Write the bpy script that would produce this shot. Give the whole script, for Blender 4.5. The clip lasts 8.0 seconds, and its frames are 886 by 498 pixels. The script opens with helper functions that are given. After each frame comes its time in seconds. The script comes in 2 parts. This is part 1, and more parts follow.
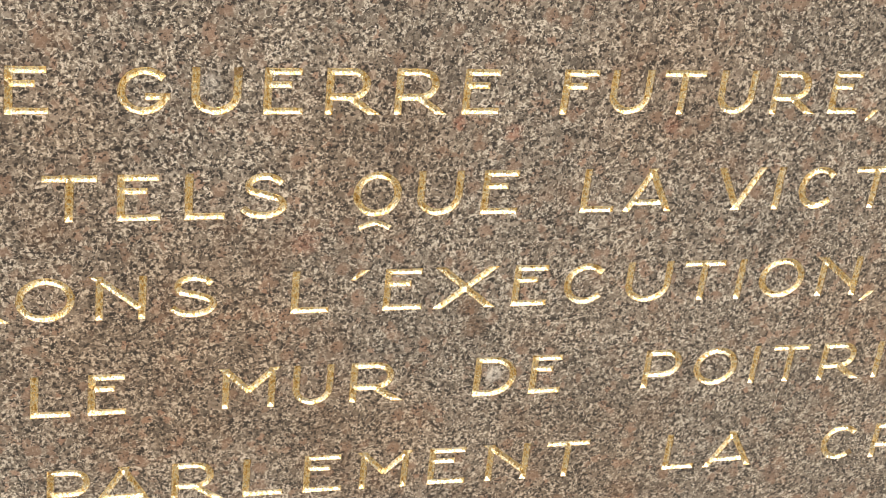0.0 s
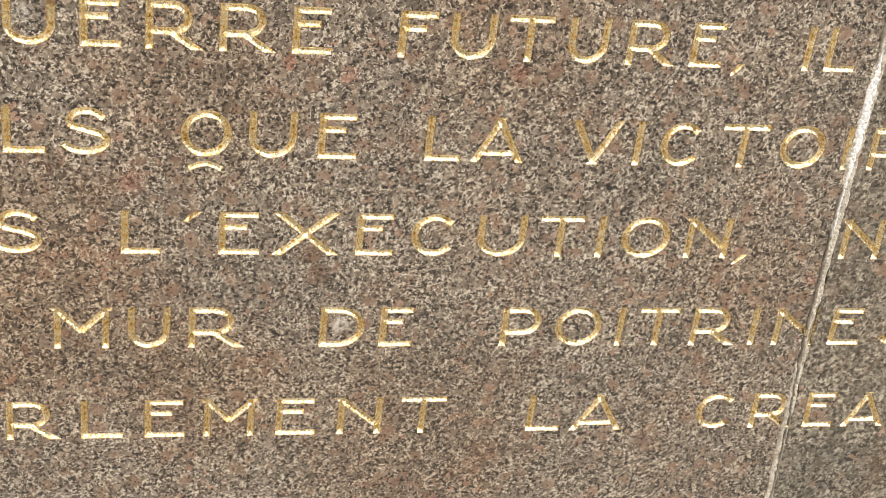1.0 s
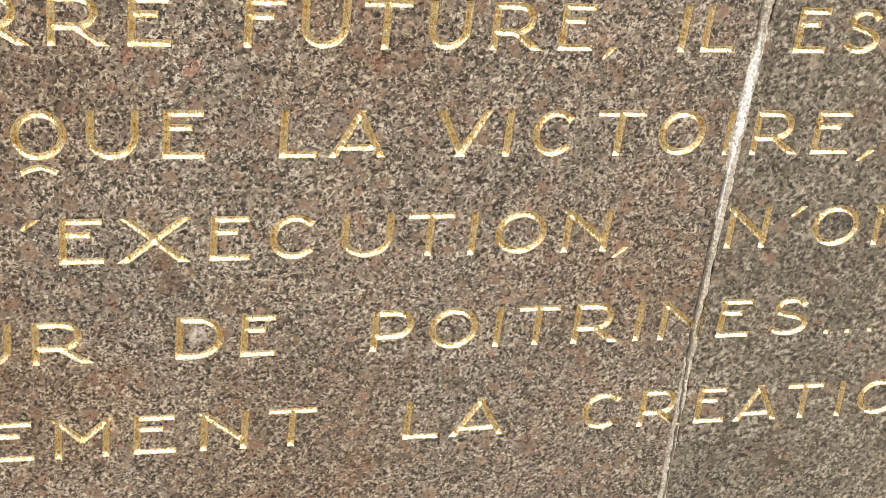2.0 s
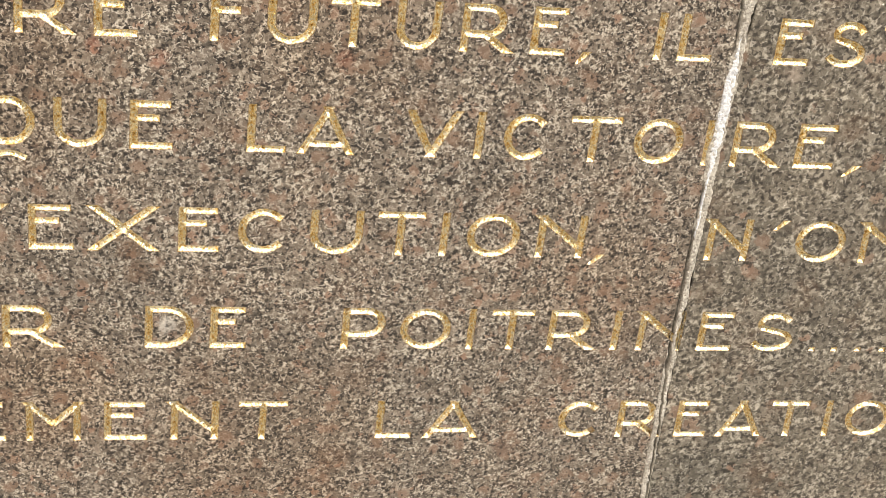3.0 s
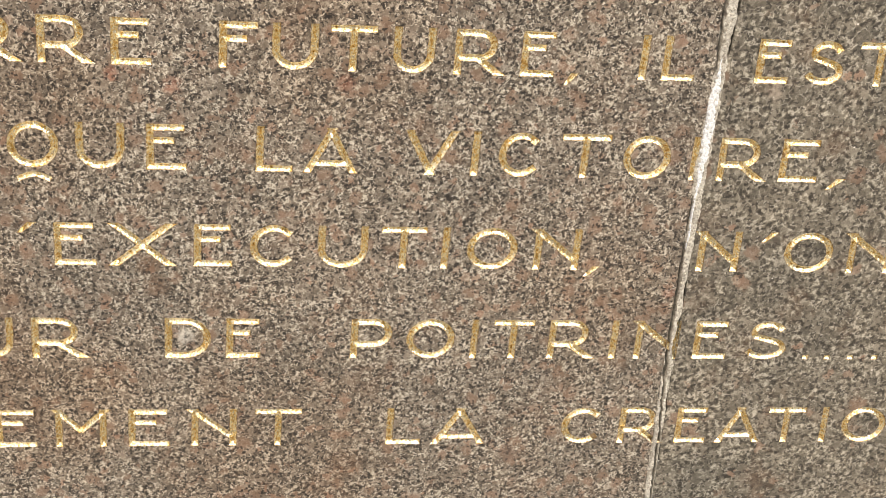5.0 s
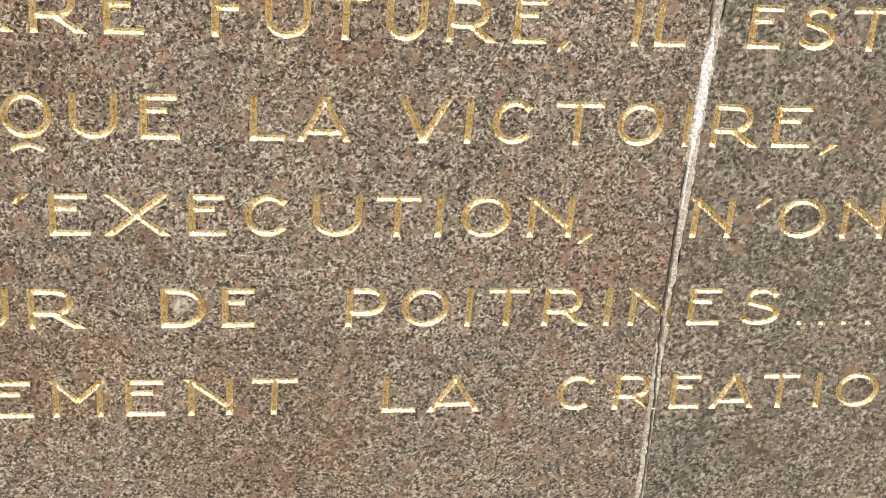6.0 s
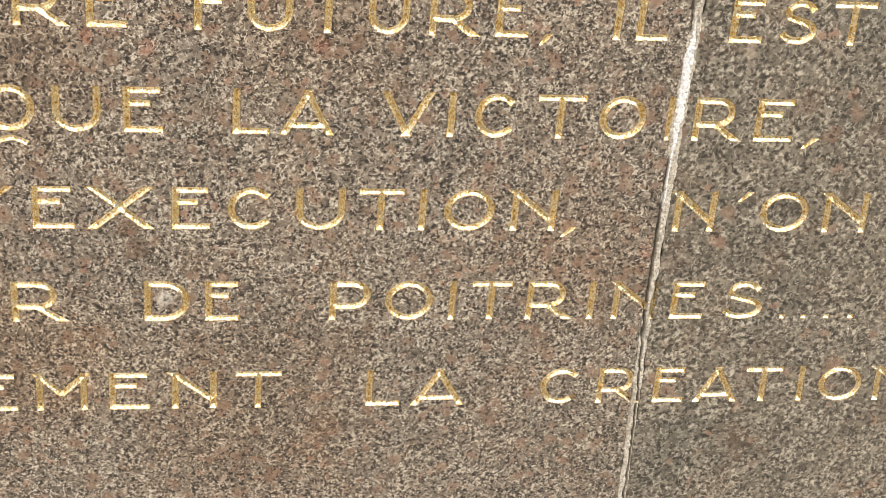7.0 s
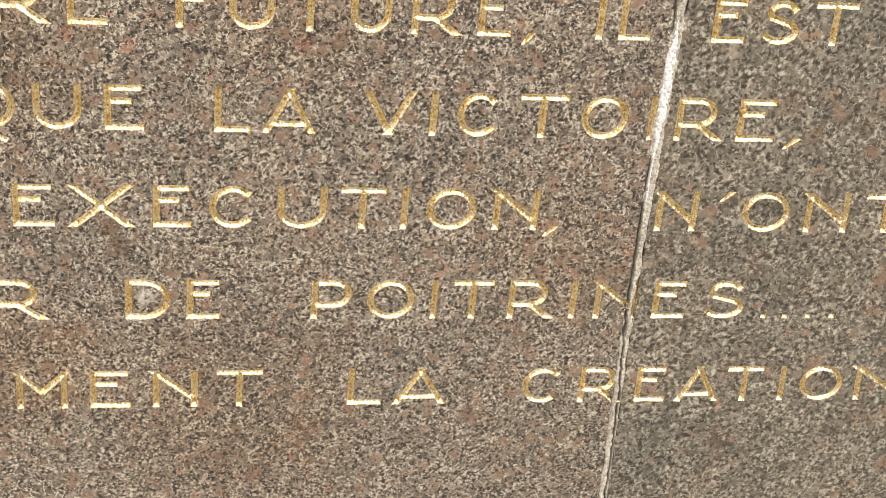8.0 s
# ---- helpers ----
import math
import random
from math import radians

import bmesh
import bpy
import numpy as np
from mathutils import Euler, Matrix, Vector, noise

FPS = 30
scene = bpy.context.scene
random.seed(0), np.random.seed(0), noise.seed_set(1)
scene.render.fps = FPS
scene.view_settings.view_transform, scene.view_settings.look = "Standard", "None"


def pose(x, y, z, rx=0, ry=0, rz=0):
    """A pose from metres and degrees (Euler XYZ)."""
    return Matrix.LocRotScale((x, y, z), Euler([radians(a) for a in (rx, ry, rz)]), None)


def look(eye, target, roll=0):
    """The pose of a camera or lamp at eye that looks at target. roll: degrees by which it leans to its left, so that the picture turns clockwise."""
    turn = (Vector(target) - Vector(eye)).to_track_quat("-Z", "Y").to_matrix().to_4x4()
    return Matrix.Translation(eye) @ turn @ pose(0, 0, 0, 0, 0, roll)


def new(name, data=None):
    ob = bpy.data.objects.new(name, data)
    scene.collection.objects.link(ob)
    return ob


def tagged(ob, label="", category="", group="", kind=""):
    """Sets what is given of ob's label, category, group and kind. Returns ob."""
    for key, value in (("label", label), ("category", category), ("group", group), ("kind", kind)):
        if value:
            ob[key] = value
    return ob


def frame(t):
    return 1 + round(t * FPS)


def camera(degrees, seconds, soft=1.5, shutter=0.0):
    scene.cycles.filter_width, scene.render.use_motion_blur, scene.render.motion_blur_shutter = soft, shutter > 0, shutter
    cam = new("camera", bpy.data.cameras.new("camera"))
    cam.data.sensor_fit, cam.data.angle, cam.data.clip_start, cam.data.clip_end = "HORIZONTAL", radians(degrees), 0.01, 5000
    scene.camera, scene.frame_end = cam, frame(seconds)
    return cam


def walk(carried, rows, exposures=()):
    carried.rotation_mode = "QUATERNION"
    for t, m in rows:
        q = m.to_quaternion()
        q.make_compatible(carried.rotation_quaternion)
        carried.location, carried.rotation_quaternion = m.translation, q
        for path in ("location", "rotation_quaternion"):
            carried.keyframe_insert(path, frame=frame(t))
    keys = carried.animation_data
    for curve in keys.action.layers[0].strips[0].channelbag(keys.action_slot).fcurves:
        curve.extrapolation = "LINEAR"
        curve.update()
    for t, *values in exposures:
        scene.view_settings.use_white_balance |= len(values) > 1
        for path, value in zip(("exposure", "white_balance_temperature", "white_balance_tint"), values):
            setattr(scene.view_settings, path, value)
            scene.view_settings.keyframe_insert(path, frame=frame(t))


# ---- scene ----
from mathutils.geometry import delaunay_2d_cdt

cam = camera(32.5, 8.0, soft=0.75)
# seconds, eye, yaw, pitch, roll (degrees); the wall's face is y = 0
PATH = [
    (0, -0.4304, -1.0673, 1.6243, -16.41, -28.58, 6.64),
    (0.5, -0.3277, -1.0543, 1.6170, -14.17, -29.99, 7.69),
    (1, -0.2355, -1.0710, 1.6187, -13.65, -30.61, 7.51),
    (1.5, -0.1935, -1.0707, 1.6175, -15.02, -30.61, 7.03),
    (2, -0.1761, -1.0067, 1.5944, -17.31, -30.80, 7.67),
    (2.2, -0.1708, -0.9845, 1.5955, -17.17, -31.02, 6.99),
    (3.3, -0.0481, -1.0497, 1.6068, -12.26, -31.04, 8.04),
    (3.5, -0.0378, -1.0628, 1.6102, -12.05, -30.94, 7.73),
    (4, -0.0254, -1.0848, 1.6188, -11.91, -30.51, 6.88),
    (4.5, -0.0324, -1.1004, 1.6264, -9.90, -30.13, 5.75),
    (4.7, -0.0398, -1.1013, 1.6269, -10.11, -29.95, 5.84),
    (5.8, -0.0358, -1.1071, 1.6232, -10.37, -30.75, 5.87),
    (6, -0.0381, -1.1067, 1.6234, -10.49, -30.98, 5.53),
    (6.5, -0.0294, -1.1129, 1.6196, -10.77, -30.54, 5.22),
    (7, -0.0301, -1.1141, 1.6211, -10.79, -30.96, 5.72),
    (7.5, -0.0338, -1.1103, 1.6291, -10.53, -30.64, 5.99),
    (8, -0.0277, -1.1126, 1.6219, -11.48, -31.00, 6.24),
]
walk(cam, [(t, pose(x, y, z, 90 + pitch, 0, yaw) @ pose(0, 0, 0, 0, 0, roll)) for t, x, y, z, yaw, pitch, roll in PATH],
     exposures=[(0.0, 0.64, 7250.0, 9.5), (8.0, 0.69, 7200.0, 9.0)])

# ---- daylight: a bright, thinly veiled sky ----
SUN_UP, SUN_SIDE = 50.0, 47.0
world = bpy.data.worlds.new("sky")
scene.world = world
world.use_nodes = True
wn, wl = world.node_tree.nodes, world.node_tree.links
sky = wn.new("ShaderNodeTexSky")
sky.sky_type = "NISHITA"
sky.sun_disc = False
sky.sun_elevation = radians(SUN_UP)
sky.sun_rotation = radians(180 + SUN_SIDE)
sky.dust_density = 4.0
sky.air_density = 1.0
wl.new(sky.outputs[0], wn["Background"].inputs["Color"])
wn["Background"].inputs["Strength"].default_value = 0.112

sun_data = bpy.data.lights.new("sun", "SUN")
sun_data.energy = 2.5
sun_data.angle = radians(14)
sun_data.color = (1.0, 0.95, 0.87)
sun = new("sun", sun_data)
a, b = radians(SUN_UP), radians(SUN_SIDE)
toward = Vector((math.sin(b) * math.cos(a), -math.cos(b) * math.cos(a), math.sin(a)))
sun.matrix_world = look(toward * 20, (0, 0, 0))


# ---- materials ----
BASE = 1.05            # the second line of writing stands this high above the ground


class Nodes:
    """A small helper round one material's node tree."""

    def __init__(self, name):
        self.mat = bpy.data.materials.new(name)
        self.mat.use_nodes = True
        self.n, self.l = self.mat.node_tree.nodes, self.mat.node_tree.links
        self.out = self.n["Principled BSDF"]
        self.coord = self.n.new("ShaderNodeTexCoord").outputs["Object"]

    def put(self, socket, value):
        if isinstance(value, bpy.types.NodeSocket):
            self.l.new(value, socket)
        else:
            socket.default_value = value

    def node(self, kind, **inputs):
        node = self.n.new(kind)
        for key, value in inputs.items():
            self.put(node.inputs[key.replace("_", " ")], value)
        return node

    def noise(self, scale, detail=3.0, rough=0.6, vector=None):
        return self.node("ShaderNodeTexNoise", Vector=vector or self.coord, Scale=scale, Detail=detail, Roughness=rough)

    def cells(self, scale, vector):
        return self.node("ShaderNodeTexVoronoi", Vector=vector, Scale=scale, Randomness=1.0)

    def ramp(self, value, stops, sharp=False):
        node = self.n.new("ShaderNodeValToRGB")
        el = node.color_ramp.elements
        node.color_ramp.interpolation = "CONSTANT" if sharp else "LINEAR"
        while len(el) < len(stops):
            el.new(0.5)
        for e, (place, colour) in zip(el, stops):
            e.position = place
            e.color = (*colour, 1) if len(colour) == 3 else colour
        self.l.new(value, node.inputs[0])
        return node.outputs[0]

    def mix(self, fac, one, two, how="MIX"):
        node = self.n.new("ShaderNodeMix")
        node.data_type, node.blend_type = "RGBA", how
        self.put(node.inputs[0], fac)
        for socket, value in ((node.inputs[6], one), (node.inputs[7], two)):
            self.put(socket, (*value, 1) if isinstance(value, tuple) and len(value) == 3 else value)
        return node.outputs[2]

    def math(self, how, one, two=0.0):
        node = self.n.new("ShaderNodeMath")
        node.operation = how
        self.put(node.inputs[0], one)
        self.put(node.inputs[1], two)
        return node.outputs[0]

    def warped(self, scale, amount, vector=None):
        """The coordinates pushed about by noise, so that cells get ragged outlines."""
        vector = vector or self.coord
        shift = self.n.new("ShaderNodeVectorMath")
        shift.operation = "MULTIPLY_ADD"
        self.l.new(self.noise(scale, 2.0, vector=vector).outputs["Color"], shift.inputs[0])
        shift.inputs[1].default_value = (amount,) * 3
        self.l.new(vector, shift.inputs[2])
        return shift.outputs[0]

    def bump(self, height, distance, strength=1.0):
        self.l.new(self.node("ShaderNodeBump", Height=height, Distance=distance, Strength=strength).outputs[0], self.out.inputs["Normal"])


def grey(v):
    return (v, v, v)


def granite(name, warm, size, crystal_share, speckle, rose_share, placed_tints):
    """Rubbed granite: smooth brown-grey and rosy crystals lying in a squiggly salt-and-pepper ground of quartz and
    mica.
    size: the crystals' spacing; speckle: how strong the black and white of the ground is;
    placed_tints: (x, z, radius, colour, strength) of patches with a place of their own, z from the second line's foot."""
    m = Nodes(name)
    fine = 2.5 / size
    ragged = m.warped(1.6 * fine, 0.0022)
    # the ground: grey-brown, with black mica in the hollows of the noise and pale quartz in short squiggles
    speck = m.noise(fine, 1.6, 0.55, vector=ragged).outputs[0]
    ground = m.ramp(speck, [(0.35, (0.016, 0.014, 0.012)), (0.42, (0.075 * warm, 0.062, 0.050)), (0.49, (0.150 * warm, 0.126, 0.100)),
                            (0.59, (0.245 * warm, 0.212, 0.170)), (0.66, (0.52, 0.475, 0.40))])
    ground = m.mix(1.0 - speckle, ground, (0.150 * warm, 0.126, 0.100))
    curl = m.noise(0.72 * fine, 1.5, 0.5, vector=m.warped(0.9 * fine, 0.0030)).outputs[0]
    line = m.ramp(m.math("ABSOLUTE", m.math("SUBTRACT", curl, 0.5)), [(0.016, grey(1.0 * speckle ** 3)), (0.060, grey(0.0))])
    broken = m.ramp(m.noise(0.95 * fine, 1.5).outputs[0], [(0.44, grey(0.0)), (0.53, grey(1.0))])
    ground = m.mix(m.math("MULTIPLY", line, broken), ground, (0.62, 0.575, 0.50))
    # crystals with ragged outlines; a share of the cells has none
    shape = m.warped(1.3 / size, 0.75 * size)
    cells = m.cells(1.0 / size, shape)
    pick = m.node("ShaderNodeSeparateColor", Color=cells.outputs["Color"]).outputs
    border = m.cells(1.0 / size, shape)
    border.feature = "DISTANCE_TO_EDGE"
    inside = m.ramp(m.math("ADD", border.outputs["Distance"], m.math("MULTIPLY", m.math("SUBTRACT", speck, 0.5), 0.55)), [(0.03, grey(0.0)), (0.13, grey(1.0))])
    cover = m.ramp(pick[1], [(0.0, grey(0.06)), (1.0 - crystal_share, grey(0.55)), (1.0 - 0.55 * crystal_share, grey(0.80))], sharp=True)
    tone = m.ramp(pick[0], [(0.0, (0.085 * warm, 0.072, 0.059)), (0.20, (0.135 * warm, 0.112, 0.090)), (0.48, (0.175 * warm, 0.146, 0.118)), (0.72, (0.215 * warm, 0.180, 0.146)),
                            (0.90, (0.27 * warm, 0.228, 0.186))], sharp=True)
    rose = m.ramp(pick[2], [(0.0, grey(0.0)), (1.0 - rose_share, grey(0.45)), (1.0 - 0.35 * rose_share, grey(0.75))], sharp=True)
    tone = m.mix(rose, tone, (0.33, 0.200, 0.140))
    stone = m.mix(m.math("MULTIPLY", inside, cover), ground, tone)
    # here and there a larger, smoother rosy-brown feldspar
    large = m.cells(0.52 / size, m.warped(0.8 / size, 1.1 * size))
    some = m.node("ShaderNodeSeparateColor", Color=large.outputs["Color"]).outputs[0]
    blob = m.ramp(m.math("ADD", large.outputs["Distance"], m.math("MULTIPLY", m.math("SUBTRACT", speck, 0.5), 0.5)), [(0.30, grey(0.70)), (0.50, grey(0.0))])
    feldspar = m.math("MULTIPLY", blob, m.ramp(some, [(0.0, grey(0.0)), (1.0 - 1.1 * rose_share, grey(1.0))], sharp=True))
    stone = m.mix(feldspar, stone, (0.235, 0.158, 0.116))
    # mica flecks, everywhere
    fleck = m.noise(1.05 * fine, 2.0, 0.5, vector=ragged).outputs[0]
    stone = m.mix(m.ramp(fleck, [(0.366, grey(0.95 * speckle)), (0.404, grey(0.0))]), stone, (0.018, 0.015, 0.014))
    grain = m.ramp(m.noise(1100.0, 2.0).outputs[0], [(0.3, grey(0.84)), (0.7, grey(1.16))])
    stone = m.mix(1.0, stone, grain, "MULTIPLY")
    # a few quartz points, their glint painted into the colour as near-white dots
    painted_glint = m.cells(85.0, m.coord)
    lone = m.ramp(m.node("ShaderNodeSeparateColor", Color=painted_glint.outputs["Color"]).outputs[0], [(0.0, grey(0.0)), (0.80, grey(0.9))], sharp=True)
    point = m.ramp(painted_glint.outputs["Distance"], [(0.045, grey(1.0)), (0.075, grey(0.0))])
    stone = m.mix(m.math("MULTIPLY", lone, point), stone, (0.86, 0.84, 0.80))
    # broad clouds of tone, and rusty ones
    cloud = m.ramp(m.noise(9.0, 5.0, 0.65).outputs[0], [(0.3, (0.86, 0.87, 0.88)), (0.7, (1.14, 1.12, 1.10))])
    stone = m.mix(1.0, stone, cloud, "MULTIPLY")
    rust = m.ramp(m.noise(17.0, 6.0, 0.75).outputs[0], [(0.53, grey(0.0)), (0.70, grey(0.34))])
    stone = m.mix(rust, stone, (0.19, 0.105, 0.062))
    for x, z, radius, colour, strength in placed_tints:
        near = m.n.new("ShaderNodeVectorMath")
        near.operation = "DISTANCE"
        m.l.new(m.warped(150.0, 0.009), near.inputs[0])
        near.inputs[1].default_value = (x + 0.0045, 0.0045, BASE + z + 0.0045)
        blot = m.ramp(m.math("DIVIDE", near.outputs["Value"], radius), [(0.45, grey(strength)), (1.0, grey(0.0))])
        patchy = m.ramp(speck, [(0.36, grey(0.25)), (0.52, grey(1.0))])
        stone = m.mix(blot, stone, colour, "MULTIPLY") if radius > 0.04 else m.mix(m.math("MULTIPLY", blot, patchy), stone, colour)
    m.put(m.out.inputs["Base Color"], stone)
    m.put(m.out.inputs["Roughness"], m.ramp(fleck, [(0.3, grey(0.34)), (0.7, grey(0.60))]))
    m.bump(m.math("ADD", speck, m.noise(1300.0, 2.0).outputs[0]), 0.00022, 0.8)
    return m.mat


def gilding():
    """Gold leaf laid by hand in chiselled cuts: lumpy, in places rubbed thin."""
    m = Nodes("gold_leaf")
    shifted = m.n.new("ShaderNodeVectorMath")
    shifted.operation = "ADD"
    m.l.new(m.coord, shifted.inputs[0])
    many = m.math("MULTIPLY", m.node("ShaderNodeObjectInfo").outputs["Random"], 7.0)
    m.l.new(many, shifted.inputs[1])
    at = shifted.outputs[0]
    tone = m.ramp(m.noise(420.0, 5.0, 0.7, vector=at).outputs[0], [(0.34, (0.42, 0.25, 0.07)), (0.46, (0.87, 0.66, 0.32)), (0.545, (1.0, 0.95, 0.77))])
    worn = m.ramp(m.noise(420.0, 4.0, 0.7, vector=at).outputs[0], [(0.58, grey(0.0)), (0.66, grey(0.8))])
    # a brown, less metallic band along the arris, its inner bound broken by noise
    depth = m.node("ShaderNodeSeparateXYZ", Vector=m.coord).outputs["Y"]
    rim_depth = m.math("ADD", depth, m.math("MULTIPLY", m.math("SUBTRACT", m.noise(700.0, 3.0, 0.7, vector=at).outputs[0], 0.5), 0.0016))
    edge = m.ramp(m.math("MULTIPLY", rim_depth, 1000.0), [(0.26, grey(0.9)), (0.72, grey(0.0))])
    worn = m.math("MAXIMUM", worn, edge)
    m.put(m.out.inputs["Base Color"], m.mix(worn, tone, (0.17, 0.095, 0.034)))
    m.put(m.out.inputs["Metallic"], m.math("SUBTRACT", 0.95, m.math("MULTIPLY", worn, 0.75)))
    m.put(m.out.inputs["Roughness"], m.ramp(m.noise(300.0, 3.0, vector=at).outputs[0], [(0.3, grey(0.15)), (0.7, grey(0.40))]))
    height = m.math("ADD", m.noise(380.0, 3.0, vector=at).outputs[0], m.math("MULTIPLY", m.noise(1100.0, 2.0, vector=at).outputs[0], 0.5))
    m.bump(height, 0.0007, 1.0)
    return m.mat


def crust(name, dark, middle, light, soiled):
    """Gritty pointing or lime, with sand showing in it."""
    m = Nodes(name)
    base = m.ramp(m.noise(330.0, 5.0, 0.75).outputs[0], [(0.32, dark), (0.47, middle), (0.66, light)])
    sand = m.node("ShaderNodeSeparateColor", Color=m.cells(900.0, m.warped(900.0, 0.001)).outputs["Color"]).outputs[0]
    base = m.mix(m.ramp(sand, [(0.0, grey(0.0)), (0.86, grey(0.6))], sharp=True), base, dark)
    # dirt in patches a finger wide
    dirt = m.ramp(m.noise(75.0, 4.0, 0.7).outputs[0], [(0.47, grey(0.0)), (0.62, grey(soiled))])
    m.put(m.out.inputs["Base Color"], m.mix(dirt, base, (0.14, 0.115, 0.085)))
    m.put(m.out.inputs["Roughness"], 0.8)
    m.bump(m.noise(600.0, 5.0, 0.75).outputs[0], 0.0012, 1.0)
    return m.mat


def paving():
    m = Nodes("paving")
    tone = m.ramp(m.noise(2.0, 6.0).outputs[0], [(0.3, (0.19, 0.173, 0.15)), (0.7, (0.27, 0.25, 0.215))])
    m.put(m.out.inputs["Base Color"], tone)
    m.put(m.out.inputs["Roughness"], 0.85)
    m.bump(m.noise(90.0, 4.0).outputs[0], 0.002, 0.6)
    return m.mat


TINT_WARM, TINT_COOL = (0.91, 0.80, 0.71), (0.74, 0.79, 0.82)      # broad patches, darker and warmer or cooler, tint the stone and leave its grain
PALE, RED, BROWN = (0.62, 0.59, 0.54), (0.36, 0.15, 0.10), (0.15, 0.088, 0.055)
GRANITE = granite("brown_granite", 1.01, 0.0077, 0.62, 1.0, 0.20, [
    (-0.057, -0.161, 0.0095, PALE, 0.55), (-0.312, 0.118, 0.0095, PALE, 0.3), (-0.114, 0.083, 0.008, RED, 0.45), (-0.068, 0.074, 0.010, RED, 0.4),
    (0.068, 0.080, 0.010, RED, 0.35), (0.366, -0.113, 0.008, RED, 0.4), (-0.081, -0.111, 0.013, BROWN, 0.6), (-0.087, -0.089, 0.013, BROWN, 0.75),
    (0.240, -0.291, 0.012, (0.17, 0.115, 0.088), 0.8), (-0.232, -0.023, 0.014, RED, 0.3), (-0.34, -0.13, 0.17, TINT_WARM, 0.8), (0.02, -0.29, 0.14, TINT_WARM, 0.5), (0.06, 0.12, 0.10, TINT_WARM, 0.5),
    (-0.44, 0.06, 0.10, TINT_WARM, 0.5), (0.30, -0.12, 0.09, TINT_WARM, 0.4), (-0.18, 0.06, 0.10, TINT_WARM, 0.6), (-0.17, -0.23, 0.10, TINT_WARM, 0.7)])
GRANITE_GREY = granite("grey_granite", 0.95, 0.0104, 0.62, 0.82, 0.08, [(0.424, 0.084, 0.010, (0.34, 0.28, 0.23), 0.6), (0.43, -0.335, 0.065, TINT_COOL, 0.4), (0.54, 0.14, 0.06, TINT_COOL, 0.4)])
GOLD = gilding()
MORTAR = crust("lime_mortar", (0.19, 0.17, 0.14), (0.54, 0.505, 0.44), (0.76, 0.73, 0.66), 0.4)
LIME = crust("lime_crust", (0.52, 0.54, 0.57), (0.84, 0.86, 0.89), (0.91, 0.93, 0.95), 0.1)
PAVING = paving()

# ---- sizes, in metres ----
HALF = 0.0033          # half the width of a cut
DEEP = 1.08            # depth of a cut, as a share of HALF
MM = 0.001
TOP, FOOT, LEFT, RIGHT, THICK = 1.95, 0.0, -1.75, 2.1, 0.08


def joint_x(z):
    """The joint between the two slabs leans a little; z counts from the second line's foot."""
    return 0.3738 - 0.012 * z + 0.05 * z * z


def part(name, verts, faces, material, parent=None, place=(0, 0, 0), label=""):
    mesh = bpy.data.meshes.new(name)
    mesh.from_pydata(verts, [], faces)
    mesh.materials.append(material)
    mesh.update()
    ob = new(name, mesh)
    ob.location = place
    ob.parent = parent
    return tagged(ob, label)


# ---- the alphabet: centre lines of the cuts in a unit box (0..1 across and up) ----
def arc(cx, cz, rx, rz, a0, a1):
    n = max(4, round(abs(a1 - a0) / 12))
    return [(cx + rx * math.cos(radians(a0 + (a1 - a0) * i / n)), cz + rz * math.sin(radians(a0 + (a1 - a0) * i / n))) for i in range(n + 1)]


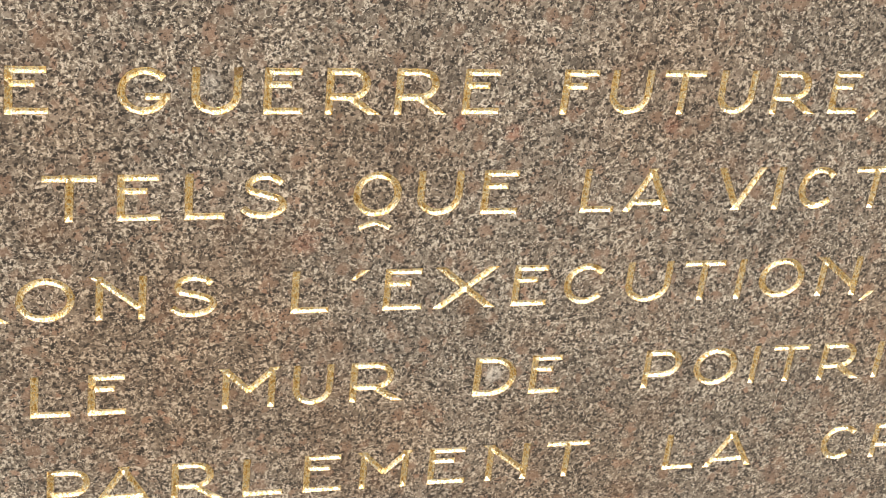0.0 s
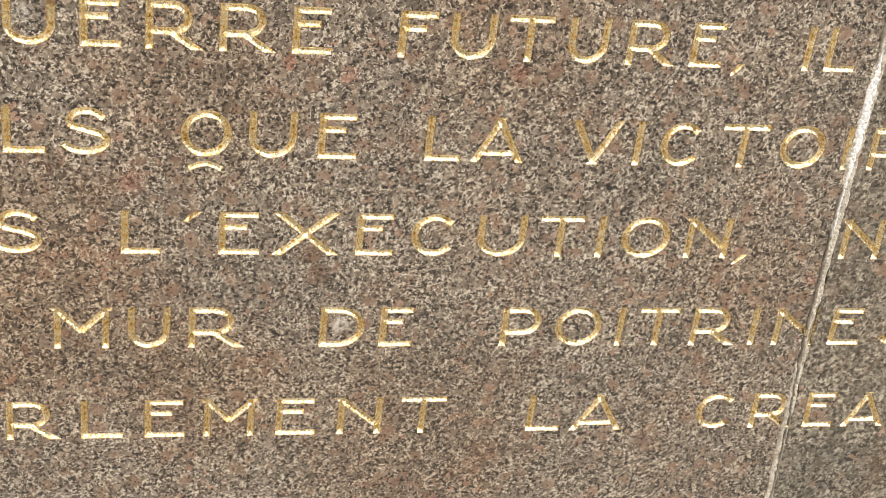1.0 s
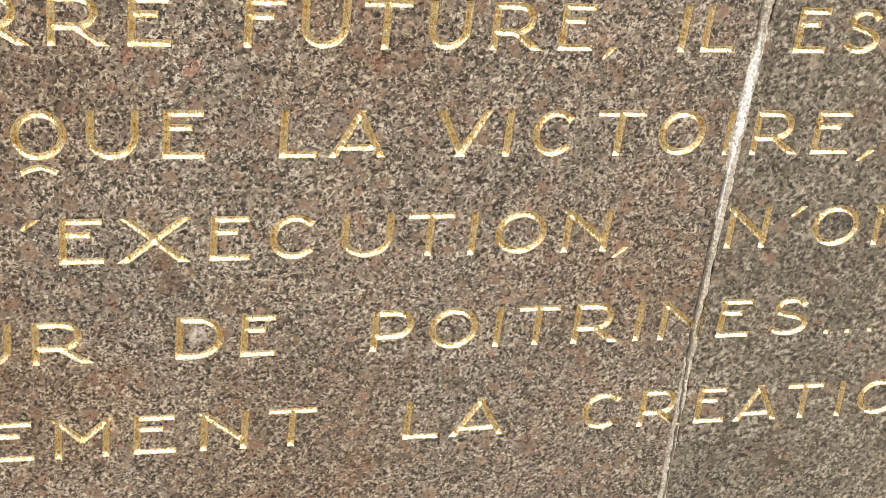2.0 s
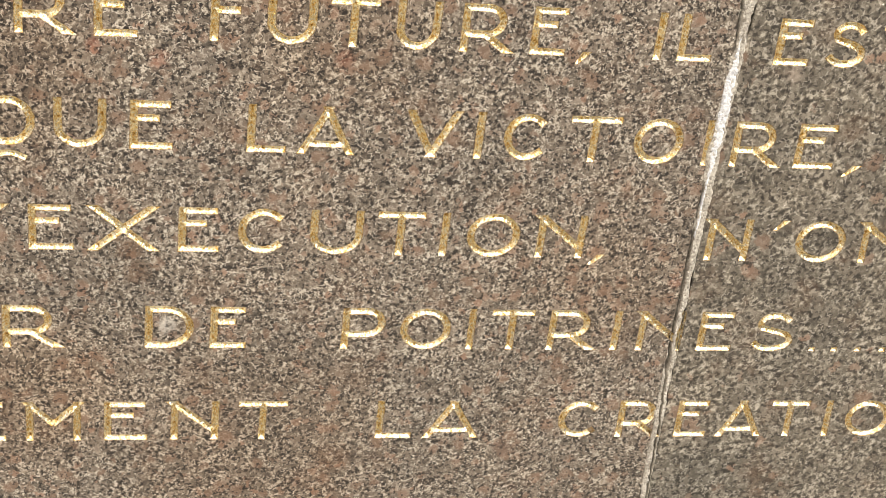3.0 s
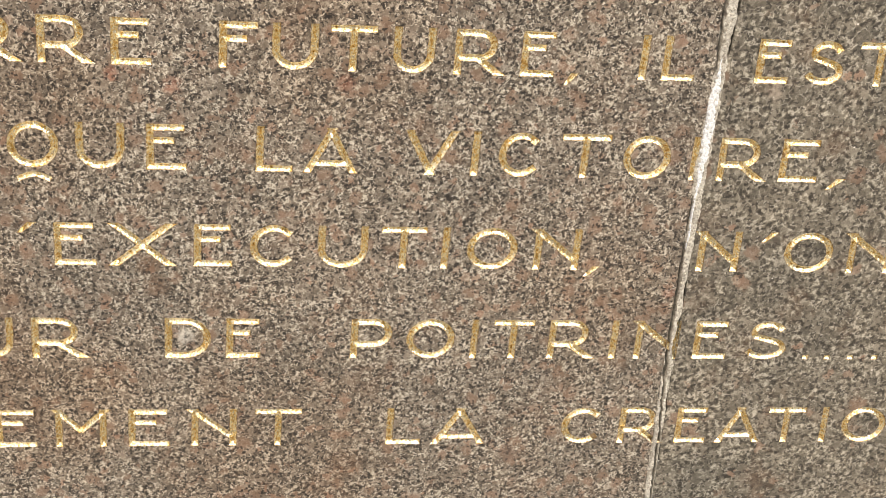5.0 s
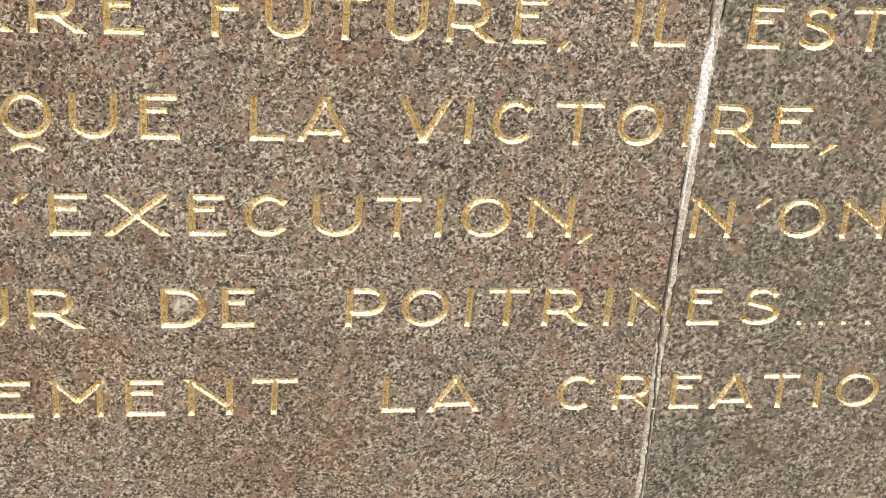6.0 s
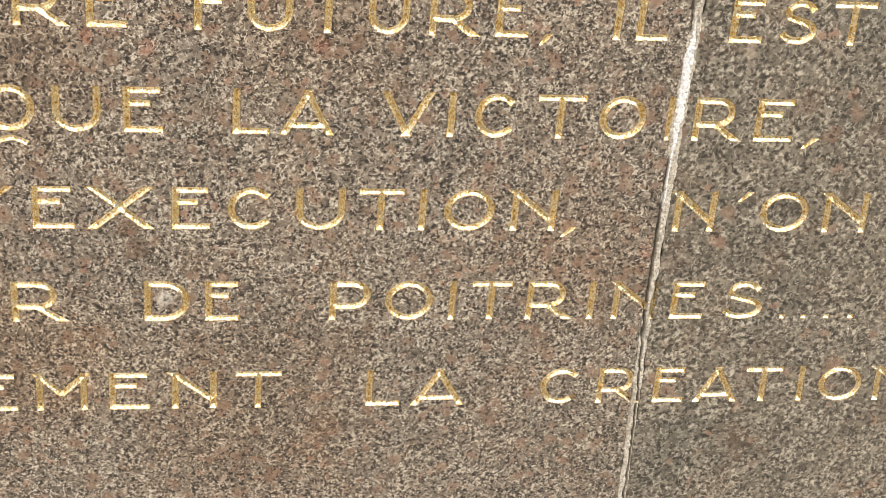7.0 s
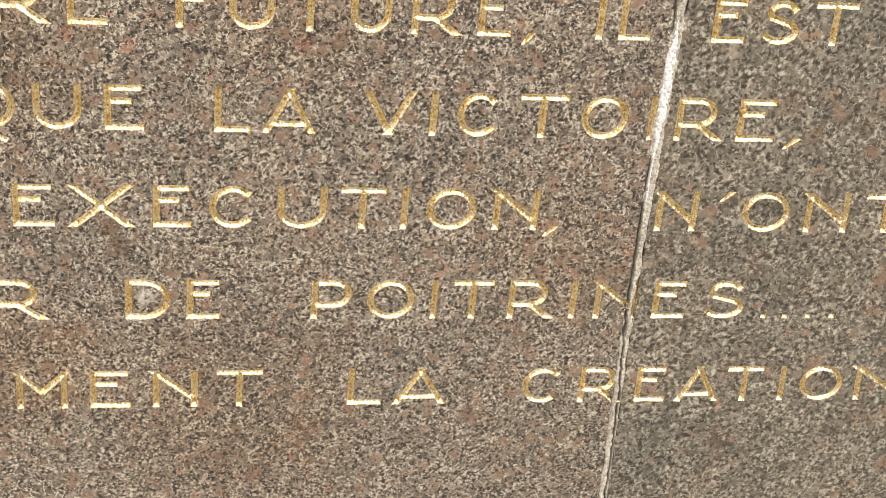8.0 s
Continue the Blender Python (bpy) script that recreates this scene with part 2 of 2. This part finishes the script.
def glyph(ch):
    """Strokes of a letter: a centre line and whether its two ends are cut off square."""
    up, full = [(0, 0), (0, 1)], lambda *p: (list(p), True, True)
    ring = [(arc(0.5, 0.5, 0.5, 0.5, 84, 276), False, False), (arc(0.5, 0.5, 0.5, 0.5, -96, 96), False, False)]
    if ch == "E":
        return [full(*up), full((0, 1), (0.93, 1)), full((0, 0.67), (0.62, 0.67)), full((0, 0), (1, 0))]
    if ch == "F":
        return [full(*up), full((0, 1), (1, 1)), full((0, 0.66), (0.66, 0.66))]
    if ch == "L":
        return [full(*up), full((0, 0), (1, 0))]
    if ch == "I":
        return [full((0.5, 0), (0.5, 1))]
    if ch == "T":
        return [full((0, 1), (1, 1)), full((0.5, 0), (0.5, 1))]
    if ch == "U":
        return [full((0, 1), *arc(0.5, 0.42, 0.5, 0.42, 180, 360), (1, 1))]
    if ch in "OQ":
        return ring
    if ch == "C":
        return [full(*arc(0.52, 0.5, 0.52, 0.5, 48, 312))]
    if ch == "G":
        return [full(*arc(0.5, 0.5, 0.5, 0.5, 46, 338)), full((0.6, 0.36), (0.99, 0.36))]
    if ch == "D":
        return [full(*up), (([(0, 1)] + arc(0.42, 0.5, 0.58, 0.5, 90, -90) + [(0, 0)]), True, True)]
    if ch == "P":
        return [full(*up), (([(0, 1)] + arc(0.6, 0.67, 0.4, 0.33, 90, -90) + [(0, 0.34)]), True, True)]
    if ch == "R":
        return [full(*up), (([(0, 1)] + arc(0.54, 0.68, 0.36, 0.32, 90, -90) + [(0, 0.36)]), True, True), full((0.5, 0.36), (1, 0))]
    if ch == "S":
        return [full(*(arc(0.52, 0.76, 0.40, 0.24, 28, 215) + arc(0.5, 0.255, 0.5, 0.255, 62, -152)))]
    if ch == "A":
        return [full((0, 0), (0.5, 1)), full((1, 0), (0.5, 1)), full((0.16, 0.17), (0.84, 0.17))]
    if ch == "V":
        return [full((0, 1), (0.5, 0)), full((1, 1), (0.5, 0))]
    if ch == "X":
        return [full((0, 1), (1, 0)), full((0, 0), (1, 1))]
    if ch == "N":
        return [full(*up), full((1, 0), (1, 1)), ([(0, 1), (0.98, 0.2)], True, False)]
    if ch == "M":
        return [full(*up), full((1, 0), (1, 1)), ([(0, 1), (0.52, 0.40)], True, False), ([(1, 1), (0.48, 0.40)], True, False)]
    return []


class Stroke:
    """One chiselled V cut along a centre line, in metres, with straight hipped ends."""

    def __init__(self, line, start, end, half, taper=1.0, seed=0.0):
        line = [Vector(p) for p in line]
        self.straight = len(line) == 2
        d0, d1 = (line[0] - line[1]).normalized(), (line[-1] - line[-2]).normalized()
        if start:
            line[0] = line[0] + d0 * half * self.reach(d0)
        if end:
            line[-1] = line[-1] + d1 * half * self.reach(d1)
        pts = [line[0]]
        for p, q in zip(line, line[1:]):
            n = max(1, round((q - p).length / 0.0024))
            pts += [p.lerp(q, (i + 1) / n) for i in range(n)]
        self.pts, self.half = pts, half
        self.ends = []
        if start:
            self.ends.append((pts[0], self.cut(d0)))
        if end:
            self.ends.append((pts[-1], self.cut(d1)))
        left, right = [], []
        for i, p in enumerate(pts):
            d = (pts[min(i + 1, len(pts) - 1)] - pts[max(i - 1, 0)]).normalized()
            n = Vector((-d.y, d.x))
            w = half * (1 + (taper - 1) * i / (len(pts) - 1))
            for side, row in ((1, left), (-1, right)):
                wob = 1 + 0.13 * noise.noise(Vector((p.x * 240 + seed, p.y * 240, side * 9.1))) + 0.12 * noise.noise(Vector((p.x * 900 + seed, p.y * 900, side * 5.3)))
                q = p + n * side * w * wob
                if (i == 0 and start) or (i == len(pts) - 1 and end):
                    c = self.cut(d0 if i == 0 else d1)
                    along = d0 if i == 0 else d1
                    q = q - along * ((q - p).dot(c) / along.dot(c))
                row.append(q)
        self.left, self.right = left, right
        self.ring = right + left[::-1]
        # the bottom of the V, and the hips that climb from it to the corners
        lo = 0
        hi = len(pts) - 1
        self.ridge = pts
        a, b = pts[lo], pts[hi]
        if start:
            a = pts[0] - d0 * min(half * taper ** 0 * self.reach(d0), 0.45 * self.length())
        if end:
            b = pts[-1] - d1 * min(half * self.reach(d1), 0.45 * self.length())
        keep = [p for p in pts if (not start or (p - a).dot(d0) < -1e-5) and (not end or (p - b).dot(d1) < -1e-5)] if len(line) == 2 else pts[1:-1]
        self.ridge = [a] + keep + [b]
        self.hips = ([(a, left[0]), (a, right[0])] if start else []) + ([(b, left[-1]), (b, right[-1])] if end else [])

    def length(self):
        return sum((q - p).length for p, q in zip(self.pts, self.pts[1:]))

    def cut(self, d):
        """The way in which an end faces: upright straight cuts end level, the others square."""
        return Vector((0, math.copysign(1, d.y))) if abs(d.y) > 0.45 and self.straight else d.copy()

    def reach(self, d):
        return 1 / abs(d.y) if abs(d.y) > 0.45 and self.straight else 1.0

    def depth(self, p):
        far = 1.0
        for a, b in zip(self.pts, self.pts[1:]):
            ab = b - a
            t = min(1.0, max(0.0, (p - a).dot(ab) / ab.length_squared))
            far = min(far, (p - a - ab * t).length)
        d = self.half - far
        for at, c in self.ends:
            if (p - at).length < 2.2 * self.half:
                d = min(d, (at - p).dot(c))
        return max(0.0, d) * DEEP


def letter_strokes(ch, x, wide, z, cap, seed):
    """The strokes of a letter whose left edge is x, foot z and width wide; metres on the wall's face."""
    h = HALF * (1 + 0.06 * noise.noise(Vector((seed * 3.7, 0.5, 0.2))))
    if ch == ",":
        return [Stroke([(x + wide * 0.66, z + 0.0012), (x + wide * 0.40, z - 0.0032)], True, True, h, 0.35, seed)]
    if ch == "'":
        return [Stroke([(x + wide * 0.66, z + cap - 0.0035), (x + wide * 0.36, z + cap - 0.0075)], True, True, h * 0.95, 0.45, seed)]
    if ch == ".":
        return [Stroke([(x + wide * 0.4, z + 0.0028), (x + wide * 0.6, z + 0.0029)], True, True, 0.0025, 1.0, seed)]
    w, t = max(wide - 2 * h, 0.0005), cap - 2 * h
    # towards the ends of the lines the carver's letters lean a little inwards
    lean = -0.28 * max(0.0, x + wide / 2 - 0.31) + 0.26 * max(0.0, -0.29 - x - wide / 2)
    out = []
    for line, start, end in glyph(ch):
        level = len(line) == 2 and line[0][1] == line[1][1]
        out.append(Stroke([(x + h + u * w + lean * (v - 0.5) * t, z + h + v * t) for u, v in line], start, end, h * (0.93 if level else 1.0), 1.0, seed))
    if ch == "Q":
        out.append(Stroke([(x + wide * (0.23 + 0.54 * i / 8), z - 0.0094 + 0.0036 * math.sin(math.pi * i / 8)) for i in range(9)], True, True, h * 0.8, 1.0, seed))
    return out


def within(x, z, ring):
    """Whether a point lies inside a ring of points."""
    odd = False
    for (ax, az), (bx, bz) in zip(ring, ring[1:] + ring[:1]):
        if (az > z) != (bz > z) and x < ax + (z - az) / (bz - az) * (bx - ax):
            odd = not odd
    return odd


def triangulated(strokes, frame_ring=None):
    """Flat triangles of the strokes' area, or of the frame less that area."""
    verts, edges, faces = [], [], []

    def ring(points):
        faces.append(list(range(len(verts), len(verts) + len(points))))
        verts.extend(points)

    if frame_ring:
        ring(frame_ring)
    for s in strokes:
        ring(s.ring)
        if not frame_ring:
            for p, q in list(zip(s.ridge, s.ridge[1:])) + s.hips:
                edges.append((len(verts), len(verts) + 1))
                verts.extend((p, q))
    scaled = [Vector((p[0] * 100, p[1] * 100)) for p in verts]
    got, _, tris, _, _, _ = delaunay_2d_cdt(scaled, edges, faces, 0, 1e-6, False)
    rings = [(min(p[0] for p in r), max(p[0] for p in r), min(p[1] for p in r), max(p[1] for p in r), r) for r in (s.ring for s in strokes)]

    def kept(f):
        x, z = (sum(got[i][k] for i in f) / 300 for k in (0, 1))
        cut = any(a < x < b and c < z < d and within(x, z, r) for a, b, c, d, r in rings)
        return (not cut and within(x, z, frame_ring)) if frame_ring else cut

    tris = [f for f in tris if kept(f)]
    used = sorted({i for f in tris for i in f})
    index = {v: i for i, v in enumerate(used)}
    points = [Vector((got[i][0] / 100, got[i][1] / 100)) for i in used]
    tris = [[index[i] for i in f] for f in tris]
    out = []
    for f in tris:
        p, q, r = (points[i] for i in f)
        area = (q - p).cross(r - p)
        if abs(area) > 1e-13:
            out.append(f if area > 0 else f[::-1])
    return points, out


def carve(ch, strokes, slab, place):
    """One gilded letter as a V-cut hollow behind the wall's face."""
    points, tris = triangulated(strokes)
    count = {}
    for f in tris:
        for a, b in zip(f, f[1:] + f[:1]):
            key = (min(a, b), max(a, b))
            count[key] = count.get(key, 0) + 1
    rim = {i for key, n in count.items() if n == 1 for i in key}
    verts = []
    for i, p in enumerate(points):
        d = 0.0 if i in rim else max(s.depth(p) for s in strokes)
        d *= 0.85 if ch == "." else 1.0
        d *= 1 + 0.12 * noise.noise(Vector((p.x * 300, p.y * 300, 4.0)))
        verts.append((p.x - place[0], d, p.y + BASE - place[2]))
    names = {",": "comma", "'": "apostrophe", ".": "dot"}
    label = "gilded V-cut " + (names[ch] if ch in names else "letter " + ch) + " in granite"
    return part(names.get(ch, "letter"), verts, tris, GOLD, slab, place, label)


# ---- the writing, line by line: foot, bow and height of the line, then each letter's left edge and width, in millimetres ----
LINES = [
    (90.4, 1.5, 39.6, "E -463 32; G -382 40; U -327 38; E -272 31; R -224 38; R -169 38; E -114 31; F -32 30; U 9 36; T 54 37; U 104 33; R 153 37; E 207 28; , 243 11; I 304 8; L 324 28; E 403 29; S 445 33; T 490 38"),
    (-0.2, -2.0, 41.3, "T -439 42; E -382 34; L -330 32; S -287 38; Q -196 40; U -143 38; E -88 32; L -1 30; A 39 41; V 121 41; I 174 9; C 198 36; T 250 42; O 304 41; I 361 10; R 387 39; E 442 35; , 485 17"),
    (-90.7, -1.0, 41.2, "R -512 41; O -461 46; N -399 40; S -341 39; L -241 32; ' -192 13; E -163 34; X -115 46; E -50 32; C -4 39; U 53 42; T 106 39; I 157 9; O 180 44; N 239 40; , 283 15; N 385 38; ' 441 12; O 464 45; N 524 41; T 580 42"),
    (-183.6, -4.0, 41.5, "L -452 33; E -406 32; M -295 45; U -235 35; R -185 42; D -74 39; E -22 30; P 86 36; O 135 43; I 191 9; T 212 37; R 263 39; I 318 10; N 343 40; E 398 32; S 447 39; . 505 5; . 526 5; . 548 6; . 572 6"),
    (-279.3, -4.0, 41.3, "P -441 36; A -401 48; R -336 40; L -274 36; E -220 35; M -169 44; E -106 36; N -51 40; T 5 42; L 124 32; A 168 46; C 287 39; R 342 38; E 397 30.5; A 438.5 40.5; T 486.5 37; I 538 10; O 561 44; N 618 45"),
]

# ---- ground and wall ----
ground = part("ground", [(-300, -300, 0), (300, -300, 0), (300, 300, 0), (-300, 300, 0)], [(0, 1, 2, 3)], PAVING)
tagged(ground, "grey stone paving before the monument", "paving", kind="structure")


def box(x0, x1, y0, y1, z0, z1):
    verts = [(x, y, z) for x in (x0, x1) for y in (y0, y1) for z in (z0, z1)]
    return verts, [(0, 1, 3, 2), (4, 6, 7, 5), (0, 4, 5, 1), (2, 3, 7, 6), (0, 2, 6, 4), (1, 5, 7, 3)]


core = part("wall_core", *box(LEFT, RIGHT, THICK, 0.5, 0, TOP), PAVING)
tagged(core, "rough masonry core behind the granite facing", "wall", kind="structure")

letters = []
seed = 1.0
for foot, bow, cap, row in LINES:
    for item in row.split("; "):
        ch, x, wide = item.rsplit(" ", 2)
        x, wide = (float(x) - 0.25) * MM, (float(wide) + 0.5) * MM
        z = (foot + bow * (x + wide / 2) ** 2) * MM
        letters.append((ch, x, letter_strokes(ch, x, wide, z, cap * MM, seed), z))
        seed += 1.0

GAP = 0.0045


def ease(t):
    t = min(1.0, max(0.0, t))
    return t * t * (3 - 2 * t)


def slab(name, ring, material, label):
    """A facing slab: its face is pierced where letters are cut."""
    strokes = [s for _, _, some, _ in letters for s in some if any(inside_x(ring, p) for p in s.ring)]
    points, tris = triangulated(strokes, ring)
    verts = [(p.x, 0.0, p.y + BASE) for p in points]
    n, k = len(verts), len(ring)
    for y in (0.0, THICK - 0.002):
        verts += [(x, y, z + BASE) for x, z in ring]
    tris = tris + [(n + i, n + k + i, n + k + (i + 1) % k, n + (i + 1) % k) for i in range(k)] + [tuple(range(n + 2 * k - 1, n + k - 1, -1))]
    ob = part(name, verts, tris, material)
    bm = bmesh.new()
    bm.from_mesh(ob.data)
    bmesh.ops.remove_doubles(bm, verts=bm.verts, dist=0.000004)
    bm.to_mesh(ob.data)
    bm.free()
    return tagged(ob, label, "memorial tablet", "inscribed tablets")


def inside_x(ring, p):
    xs = sorted(q[0] for q in ring)
    return xs[0] - 0.01 < p[0] < xs[-1] + 0.01


lo, hi = FOOT - BASE, TOP - BASE
heights = [lo + (hi - lo) * i / 420 for i in range(421)]


def arris(side, z):
    """The worn, chipped edge of a slab along the joint, which opens a little towards the top."""
    wide = GAP + (0.0030 if side < 0 else 0.0018) * ease((z - 0.095) / 0.06)
    chip = 0.0008 * noise.noise(Vector((side * 4.0, z * 70, 0.3))) + 0.0007 * noise.noise(Vector((side * 9.0, z * 230, 1.3)))
    return joint_x(z) + side * (wide + chip)


slab_a = slab("memorial_tablet", [(LEFT, lo)] + [(arris(-1, z), z) for z in heights] + [(LEFT, hi)], GRANITE,
              "rubbed brown-pink granite memorial tablet with gilded carved inscription")
slab_b = slab("memorial_tablet", [(RIGHT, hi)] + [(arris(1, z), z) for z in heights[::-1]] + [(RIGHT, lo)], GRANITE_GREY,
              "greyer granite memorial tablet continuing the gilded carved inscription")

for ch, x, strokes, foot in letters:
    owner = slab_a if x < joint_x(foot) - 0.012 else slab_b
    if ch == "Q":
        ring = carve(ch, strokes[:-1], owner, (x, 0.0, BASE + foot))
        tail = carve(ch, strokes[-1:], ring, (x, 0.0, BASE + foot))
        tail.name, tail.location = "tail", (0, 0, 0)
        tagged(tail, "gilded arched stroke cut below the letter")
    else:
        carve(ch, strokes, owner, (x, 0.0, BASE + foot))


# ---- pointing in the joint ----
def rough(x, z):
    return noise.noise(Vector((x * 350, z * 300, 3.0))) + 0.6 * noise.noise(Vector((x * 900, z * 800, 8.0)))


def strip(name, z0, z1, step, cols, edges, height, material, parent, label):
    """A lumpy strip along the joint; edges(z) gives its two sides from the joint's middle, height(u, x, z) how far it stands proud."""
    verts, faces = [], []
    steps = round((z1 - z0) / step)
    for i in range(steps + 1):
        z = z0 + (z1 - z0) * i / steps
        left, right = edges(z)
        for j in range(cols):
            u = j / (cols - 1)
            x = joint_x(z) + left + (right - left) * u
            verts.append((x, -height(u, x, z), z))
    for i in range(steps):
        for j in range(cols - 1):
            a = i * cols + j
            faces.append((a, a + 1, a + cols + 1, a + cols))
    return part(name, verts, faces, material, parent, (0, 0, 0 if parent else BASE), label)


def wander(k, z):
    return noise.noise(Vector((k, z * 50, 1.0))) + 0.55 * noise.noise(Vector((k, z * 210, 5.0))) + 0.3 * noise.noise(Vector((k, z * 700, 2.0)))


def mortar_edges(z):
    top, low = ease((z - 0.10) / 0.05), ease((-0.03 - z) / 0.06)
    left = -0.0058 - 0.0034 * top + 0.0014 * low + 0.0019 * wander(1.0, z)
    right = 0.0056 + 0.0026 * top - 0.0012 * low + 0.0018 * wander(7.0, z)
    # beside the letter that crosses the joint the pointing stops short of the gilding
    right -= 0.0020 * ease((z + 0.190) / 0.006) * ease((-0.138 - z) / 0.006)
    return left, right


def band(z, z0, z1, soft=0.02):
    return ease((z - z0) / soft) * ease((z1 - z) / soft)


def mortar_height(u, x, z):
    y = 0.0011 * (1 - (2 * u - 1) ** 4) - 0.0004 + 0.0007 * rough(x, z)
    # cracks: one that wanders from the left side across to the right as it goes down, a short one beside it, and one on either side at the top
    cross = 0.16 + 0.58 * ease((-0.12 - z) / 0.20)
    for where, depth, wide in ((cross + 0.17 * wander(20.0, z), band(z, -0.72, -0.012), 0.15),
                               (0.22 + 0.16 * wander(23.0, z), band(z, -0.215, -0.085), 0.24),
                               (0.16 + 0.10 * wander(26.0, z), band(z, 0.094, 0.72), 0.14),
                               (0.88 + 0.07 * wander(31.0, z), band(z, 0.106, 0.72), 0.13)):
        wide *= 1 + 0.5 * noise.noise(Vector((where * 3, z * 120, 2.0)))
        near = abs(u - where) / wide
        if near < 1:
            y -= 0.011 * depth * (1 - near ** 1.5) * ease(0.85 + 1.1 * noise.noise(Vector((where, z * 45, 6.0))))
    return y if 0 < u < 1 else min(y, -0.004)


def bloom_edges(z):
    along = ease((z + 0.020) / 0.05) * ease((0.106 - z) / 0.022)
    middle = -0.0006 - 0.0010 * ease((0.01 - z) / 0.04) + 0.0009 * wander(11.0, z)
    half = (0.0010 * ease((z + 0.07) / 0.02) + 0.0034 * along) * (1 + 0.45 * wander(15.0, z))
    return middle - half, middle + half


mortar = strip("mortar_joint", -0.70, 0.70, 0.0011, 37, mortar_edges, mortar_height, MORTAR, None,
               "cracked grey mortar pointing between two granite slabs")
tagged(mortar, category="mortar joint", kind="structure")
strip("lime_bloom", -0.068, 0.112, 0.0008, 17, bloom_edges,
      lambda u, x, z: 0.0014 * (1 - (2 * u - 1) ** 4) - 0.0002 + 0.0009 * rough(x + 3.0, z) if 0 < u < 1 else -0.003,
      LIME, mortar, "white crust of lime on the mortar")
